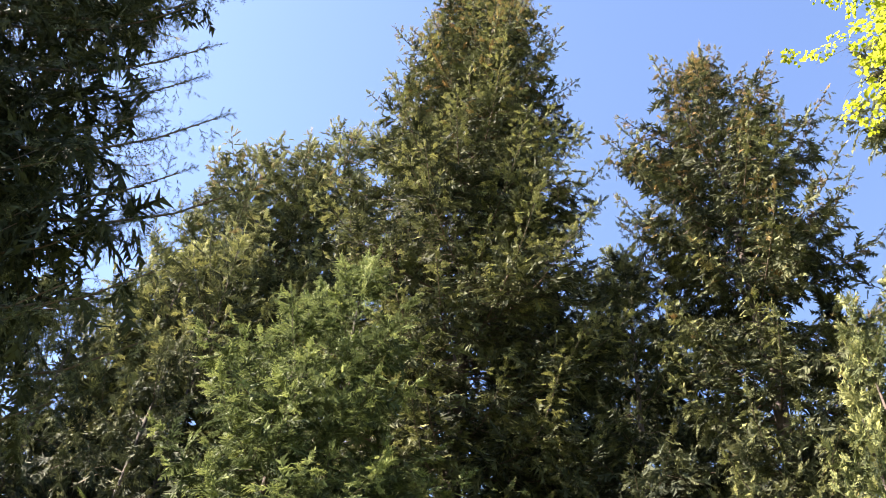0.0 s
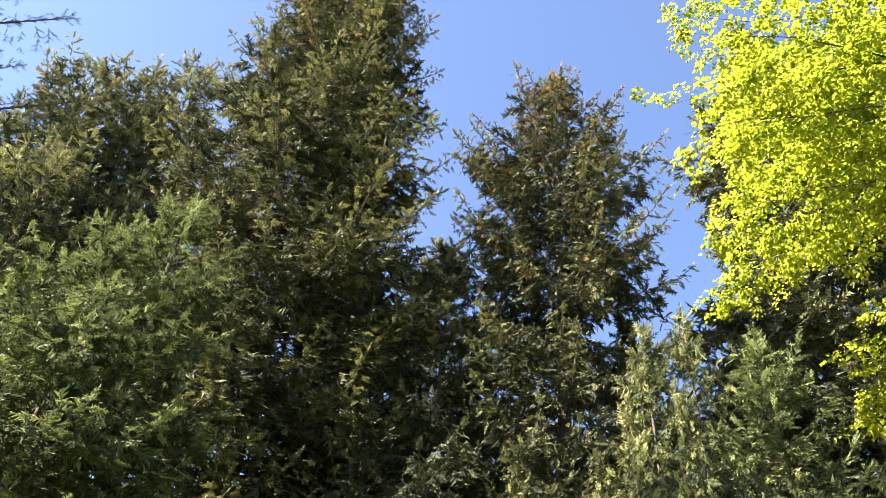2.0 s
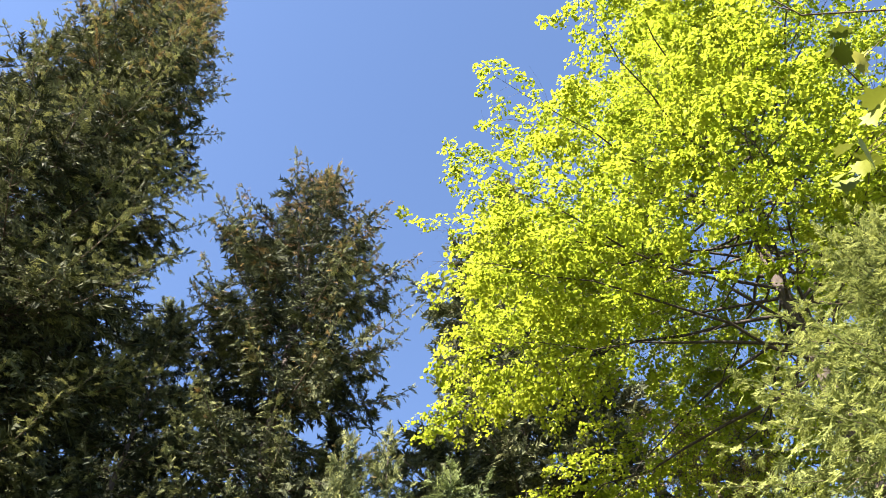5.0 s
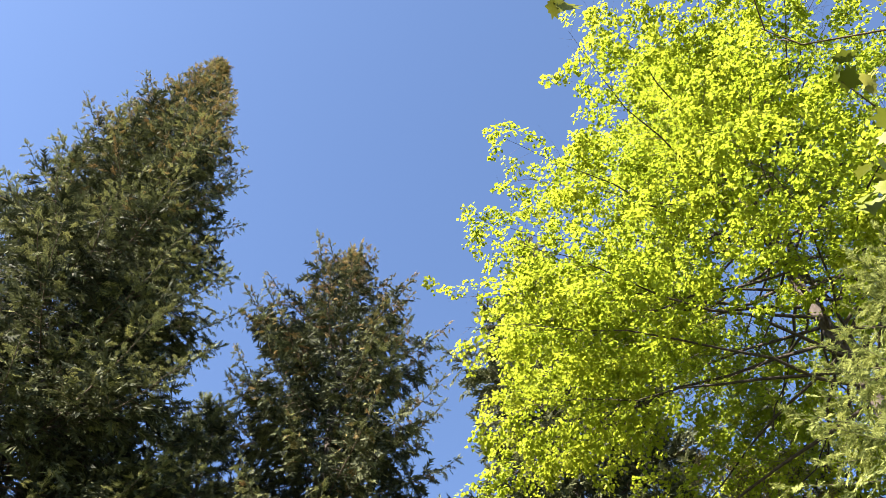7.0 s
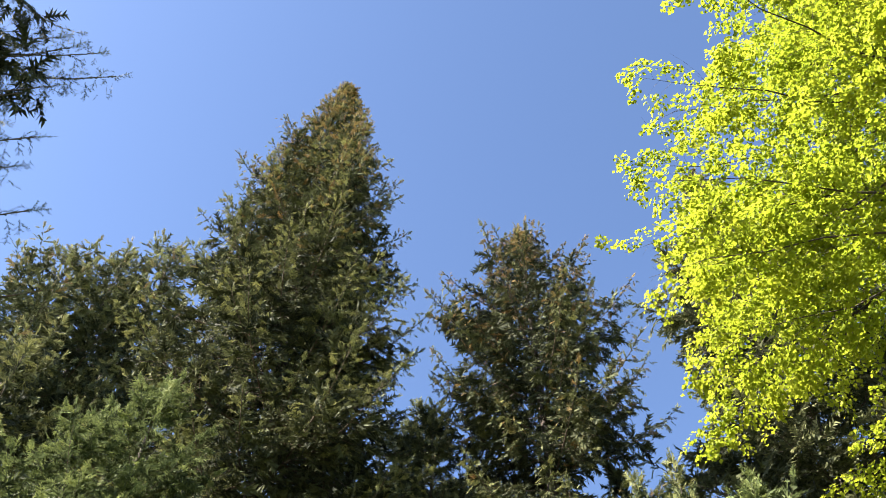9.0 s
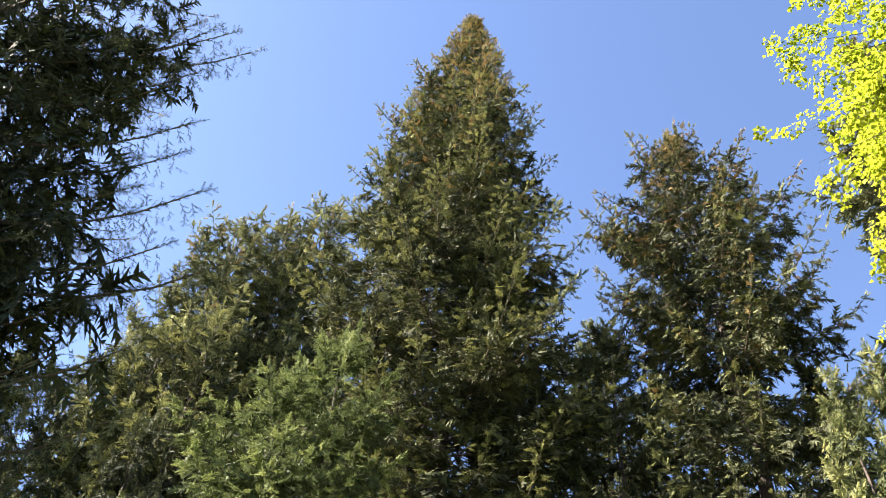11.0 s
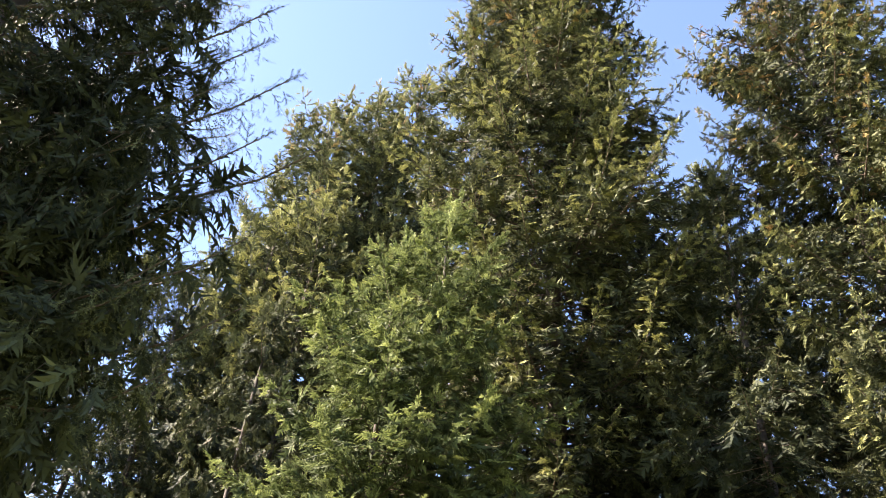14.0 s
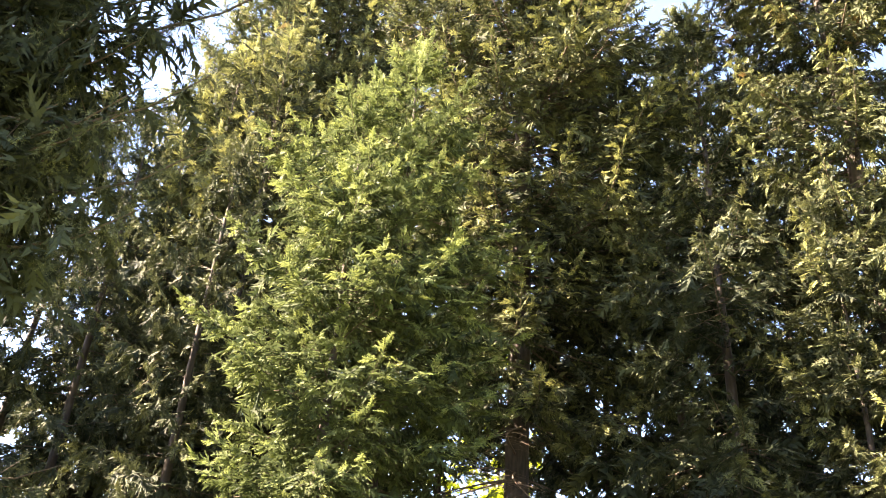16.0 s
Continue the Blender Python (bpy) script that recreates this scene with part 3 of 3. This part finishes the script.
# far firs behind, with rounded tops
for az, dist, h, seed in ((-19.5, 20.0, 24.6, 41), (-15.2, 21.0, 27.2, 42), (-11.4, 21.5, 29.2, 43)):
    conifer("far blue-green fir with a rounded top", az, dist, h, 4.0, [(0, 0.5), (0.05, 1.1), (0.2, 1.9), (0.5, 2.7), (1, 2.9)], 110, seed, mat=NEEDLES_BLUE, young=0.65, fringe=0.17, girth=0.22, shoot=0.38, shortest=0.3,
            step=0.28, per_m=9, rise=(1.1, 0.1), curl=(0.3, 0.5), cones=0.25, cone_from=0.35, template=BRUSH_FAR, name="fir_tree")

# lower firs that step down beside them
for az, dist, h, seed in ((-22.0, 18.0, 17.4, 44), (-24.8, 18.5, 15.8, 45), (-18.5, 17.0, 17.2, 46)):
    conifer("olive-green fir with dense blunt shoots", az, dist, h, 2.0, [(0, 0.3), (0.06, 0.8), (0.2, 1.5), (0.5, 2.1), (1, 2.3)], 80, seed, mat=NEEDLES, young=0.8, fringe=0.16, girth=0.16, shoot=0.36,
            step=0.27, per_m=8, rise=(1.2, 0.1), curl=(0.3, 0.5), template=BRUSH_FAR, name="fir_tree")

# the fresh fir in front of the tall spruce
conifer("young fir with fresh light green shoots", -11.0, 9.6, 9.8, 1.6, [(0, 0.2), (0.14, 0.7), (0.3, 1.35), (0.5, 1.6), (0.75, 1.5), (1, 1.1)], 110, 51, mat=NEEDLES_FRESH, girth=0.1, shoot=0.24,
        step=0.2, per_m=11, spread=0.4, young=0.55, rise=(0.9, 0.05), droop=0.3, bare=8, name="fir_tree", inner=0.25, fringe=0.08)
conifer("slim fir with fresh light green shoots on long limbs", -7.0, 10.6, 11.8, 3.0, [(0, 0.2), (0.2, 0.9), (0.45, 1.6), (0.7, 1.9), (1, 1.5)], 100, 52, mat=NEEDLES_FRESH, girth=0.12, shoot=0.26,
        step=0.22, per_m=10, spread=0.38, young=0.5, rise=(0.9, 0.05), droop=0.3, bare=8, name="fir_tree", inner=0.25, fringe=0.09)

# spruces under and beside the open one, two with shade painted into their needles
conifer("dark shaded spruce with drooping twigs", 17.5, 12.6, 14.4, 1.0, [(0, 0.2), (0.2, 1.1), (0.5, 2.2), (1, 2.7)], 100, 61, mat=NEEDLES_SHADED, inner=0.5, girth=0.14, shoot=0.28, step=0.24, per_m=9, droop=0.5, hang=0.4, bare=8)
conifer("young shaded spruce with light upright shoots", 25.2, 11.3, 9.0, 0.6, [(0, 0.15), (0.3, 0.9), (1, 2.1)], 80, 62, mat=NEEDLES_SHADED, girth=0.08, shoot=0.22, step=0.17, young=0.7, bare=4)
conifer("far sunlit spruce between two taller ones", 16.5, 20.0, 22.0, 4.0, [(0, 0.2), (0.1, 1.2), (0.3, 2.3), (1, 2.8)], 110, 63, mat=NEEDLES, girth=0.18, shoot=0.38, step=0.26, per_m=8, template=BRUSH_FAR)

# young spruces with pale shoots
for az, dist, h, seed, r in ((38.2, 8.0, 8.4, 71, 1.0), (34.7, 7.8, 8.1, 72, 0.85), (33.0, 7.2, 6.4, 73, 0.8)):
    conifer("young spruce with pale yellow-green shoots", az, dist, h, 0.6, [(0, 0.12), (0.15, 0.45), (0.4, r), (1, r * 1.3)], 70, seed, mat=NEEDLES_PALE, girth=0.07, shoot=0.19, step=0.16,
            droop=1.2, hang=1.3, cones=0.1, cone_from=0.3, young=0.55, group="young spruces with pale shoots")

# mid-green spruce under the bright maple
conifer("mid-green spruce with flat spreading sprays", 43.5, 9.5, 9.0, 0.8, [(0, 0.2), (0.2, 0.9), (0.45, 1.6), (1, 2.2)], 90, 74, mat=NEEDLES_FRESH, girth=0.1, shoot=0.24, step=0.2, per_m=10, spread=0.4, droop=0.35, young=0.45, bare=4)

# dark spruce behind the bright maple
conifer("tall grey-green spruce behind the bright maple", 50.0, 17.0, 28.0, 3.0, [(0, 0.2), (0.06, 0.7), (0.2, 1.9), (0.26, 2.3), (0.34, 3.0), (0.45, 3.7), (0.6, 4.2), (1, 4.4)], 150, 81, mat=NEEDLES_BLUE, girth=0.26, shoot=0.38,
        step=0.28, per_m=8, cones=0.3, cone_from=0.3, template=BRUSH_FAR, fringe=0.16)

# the soft light green conifer at the edge of the path
conifer("soft light green hemlock with feathery drooping sprays", 83.5, 5.8, 7.9, 2.4, [(0, 0.2), (0.15, 0.8), (0.33, 1.4), (0.48, 2.0), (0.65, 2.4), (1, 2.5)], 230, 91, mat=NEEDLES_SOFT, girth=0.07, shoot=0.15, step=0.2, per_m=13, core=0.6, bulk=1.0,
        spread=0.34, longest=0.8, droop=0.45, hang=0.35, young=0.75, rise=(0.35, -0.2), name="hemlock_tree", fringe=0.06, whorl=0.3, uneven=(0.85, 0.95, 1.0, 1.05))

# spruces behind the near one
conifer("shaded spruce standing close behind the near one", -56.0, 11.0, 13.0, 1.0, [(0, 0.2), (0.3, 1.5), (0.6, 2.4), (1, 2.7)], 80, 104, mat=NEEDLES_SHADED, girth=0.2, shoot=0.32, step=0.26, per_m=8, droop=0.7, hang=0.6,
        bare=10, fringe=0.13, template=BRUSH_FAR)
conifer("dark spruce in the shade of the near one", -40.0, 18.0, 17.0, 2.0, [(0, 0.2), (0.3, 1.4), (0.6, 2.2), (1, 2.5)], 65, 105, mat=NEEDLES_SHADED, girth=0.16, shoot=0.34, step=0.27, per_m=8, droop=0.7, hang=0.6,
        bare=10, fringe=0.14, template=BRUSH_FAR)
conifer("slender spruce with hanging twigs and bare lower stem", -27.5, 15.0, 12.2, 2.4, [(0, 0.2), (0.3, 1.6), (1, 2.2)], 65, 101, mat=NEEDLES_SHADED, girth=0.13, shoot=0.28, step=0.22, per_m=9, droop=1.0, hang=1.0, bare=12)
conifer("slender spruce with hanging twigs and bare lower stem", -20.5, 13.0, 10.8, 2.0, [(0, 0.2), (0.3, 1.3), (1, 1.9)], 65, 102, mat=NEEDLES_SHADED, girth=0.12, shoot=0.26, step=0.22, per_m=9, droop=1.0, hang=1.0, bare=12)
conifer("slim spruce with bare lower stem behind the tall one", -2.6, 17.5, 17.0, 6.0, [(0, 0.2), (0.3, 1.3), (1, 1.6)], 60, 103, mat=NEEDLES_SHADED, girth=0.12, shoot=0.3, step=0.24, per_m=8, bare=22, template=BRUSH_FAR)

# broadleaved trees
broadleaf("tall maple in bright yellow-green spring leaf", 75.0, 10.0, 24.6, 10.0, [(0, 0.2), (0.08, 0.4), (0.18, 0.7), (0.3, 1.2), (0.36, 1.8), (0.48, 2.3), (0.56, 3.6), (0.64, 4.9), (0.74, 5.7), (0.85, 6.0), (1, 5.9)], 170, 201, girth=0.2, leaf=0.066, wood=BARK_SPRUCE, per_m=8,
          rise=(0.68, 0.12), spread=0.4, wobble=0.09)
larch = broadleaf("bare twiggy tree with dry brown buds and dark boughs", 64.5, 13.0, 13.0, 3.5, [(0, 0.8), (0.3, 2.2), (1, 3.0)], 70, 203, mat=DRY, wood=BARK_TWIG, girth=0.2, leaf=0.034, per_m=13,
                  name="larch_tree", density=0.7, rise=(0.8, -0.1))


def boughs(tree, ends, seed):
    """Thick bare boughs of a tree: height at the trunk, heading of the way out, length, rise and thickness."""
    g = np.random.default_rng(seed)
    for z, az, length, rise, thick in ends:
        axis = limb(g, np.array([0, 0, z]), radians(az), length, rise, 0.1, 0.05, knots=12, wobble=0.16)
        fork = limb(g, axis[6], radians(az + g.choice([-35, 35])), length * 0.45, rise + 0.3, 0.1, 0.1, knots=12, wobble=0.2)
        v1, q1 = tubes(np.stack([axis, fork]), np.stack([thick * np.linspace(1, 0.3, 12), thick * np.linspace(0.55, 0.12, 12)]), 8)
        part("bough", raw_mesh("bough", v1, quads=q1, mat=BARK_SPRUCE, smooth=True), tree)


boughs(larch, ((8.3, -28, 2.3, 0.35, 0.085), (9.3, -40, 2.0, 0.2, 0.065), (7.6, -32, 2.4, 0.05, 0.055)), 204)
broadleaf("sunlit beech in light green leaf behind the spruces", 1.5, 27.0, 15.5, 3.0, [(0, 1.2), (0.3, 2.8), (1, 3.2)], 40, 202, girth=0.14, leaf=0.12, name="beech_tree", density=0.6)

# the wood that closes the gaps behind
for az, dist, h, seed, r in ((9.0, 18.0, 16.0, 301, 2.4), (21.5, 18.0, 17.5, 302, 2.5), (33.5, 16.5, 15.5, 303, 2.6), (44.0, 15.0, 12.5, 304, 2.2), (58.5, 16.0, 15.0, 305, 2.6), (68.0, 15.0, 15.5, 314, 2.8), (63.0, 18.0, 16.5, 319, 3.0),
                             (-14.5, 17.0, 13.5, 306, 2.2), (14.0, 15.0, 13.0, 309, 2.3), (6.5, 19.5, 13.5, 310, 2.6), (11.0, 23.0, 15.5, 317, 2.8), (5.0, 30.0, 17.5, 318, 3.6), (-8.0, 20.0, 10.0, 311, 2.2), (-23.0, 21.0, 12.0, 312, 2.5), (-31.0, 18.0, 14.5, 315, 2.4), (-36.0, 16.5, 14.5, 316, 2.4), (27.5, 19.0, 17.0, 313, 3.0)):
    conifer("shaded spruce in the wood behind", az, dist, h, 1.6, [(0, 0.2), (0.15, 0.8), (0.5, r * 0.85), (1, r)], 40, seed, mat=NEEDLES_SHADED, girth=0.14, shoot=0.42, step=0.36, per_m=6, core=0.6,
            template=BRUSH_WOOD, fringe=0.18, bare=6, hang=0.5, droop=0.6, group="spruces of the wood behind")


# ================= the small maple overhead =================
def overhead_maple():
    g = np.random.default_rng(401)
    tree = tagged(new("maple_sapling"), "slender maple with shaded lobed yellow-green leaves on thin dark twigs", "broadleaved tree", "broadleaved trees of the grove")
    foot = np.array([4.1, -2.6, 0.0])
    tree.location = foot
    me, path = trunk_mesh(g, "trunk", 7.5, 0.09, (-0.4, 0.3), BARK_GREY, sides=10)
    part("trunk", me, tree)
    ends = [(1.46, 0.27, 5.85, 4.0, 2), (1.95, 0.05, 5.3, 4.4, 3), (1.75, -0.02, 3.85, 3.0, 5), (2.25, 0.0, 4.7, 3.6, 6), (2.4, -0.6, 6.0, 5.0, 5), (3.1, 0.0, 5.4, 4.0, 6)]
    for x, y, z, z0, tufts in ends:
        a, b = at_height(path, z0), np.array([x, y, z]) - foot
        s = np.linspace(0, 1, 10)[:, None]
        axis = a * (1 - s) + b * s + UP * (0.35 * s * (1 - s)) + np.cumsum(g.normal(0, 0.025, (10, 3)), 0) * (s < 0.95)
        length = float(np.linalg.norm(b - a))
        k = tufts + 3
        u = np.concatenate([g.uniform(0.55, 0.97, k - 1), [0.99]])
        i = np.minimum((u * 9).astype(int), 8)
        fr = (u * 9 - i)[:, None]
        p = axis[i] * (1 - fr) + axis[i + 1] * fr
        d = unit(unit(axis[i + 1] - axis[i]) + 0.9 * g.normal(size=(k, 3)) * np.array([1, 1, 0.5]))
        ln = g.uniform(0.12, 0.4, k)
        tw = p[:, None] + d[:, None] * (ln[:, None] * np.linspace(0, 1, 4))[..., None] - UP * (0.3 * ln[:, None] * np.linspace(0, 1, 4) ** 2)[..., None]
        v1, q1 = tubes(axis[None], (0.014 * np.linspace(1, 0.2, 10))[None], 6)
        v2, q2 = tubes(tw, np.outer(np.full(k, 0.004), [1, 0.8, 0.6, 0.4]), 4)
        branch = part("branch", raw_mesh("branch", np.concatenate([v1, v2]), quads=np.concatenate([q1, q2 + len(v1)]), mat=BARK_TWIG, smooth=True), tree)
        for j in range(k - tufts, k):
            n = 3
            dd = np.repeat(tw[j, 3:] - tw[j, 2:3], n, 0) * 6 + g.normal(0, 0.7, (n, 3)) - UP * 0.7
            pts, tri = stamp(MAPLE_LEAF, np.repeat(tw[j, 3:], n, 0) + g.normal(0, 0.025, (n, 3)), dd, g.uniform(0.075, 0.13, n), g, 1.0, UP)
            part("leaf_tuft", raw_mesh("leaf_tuft", pts, tris=tri, mat=MAPLE_LEAVES_SHADED, tone=np.full(len(pts), g.uniform(0.3, 0.8)), rust=np.full(len(pts), g.uniform(0, 0.25))), branch)


overhead_maple()
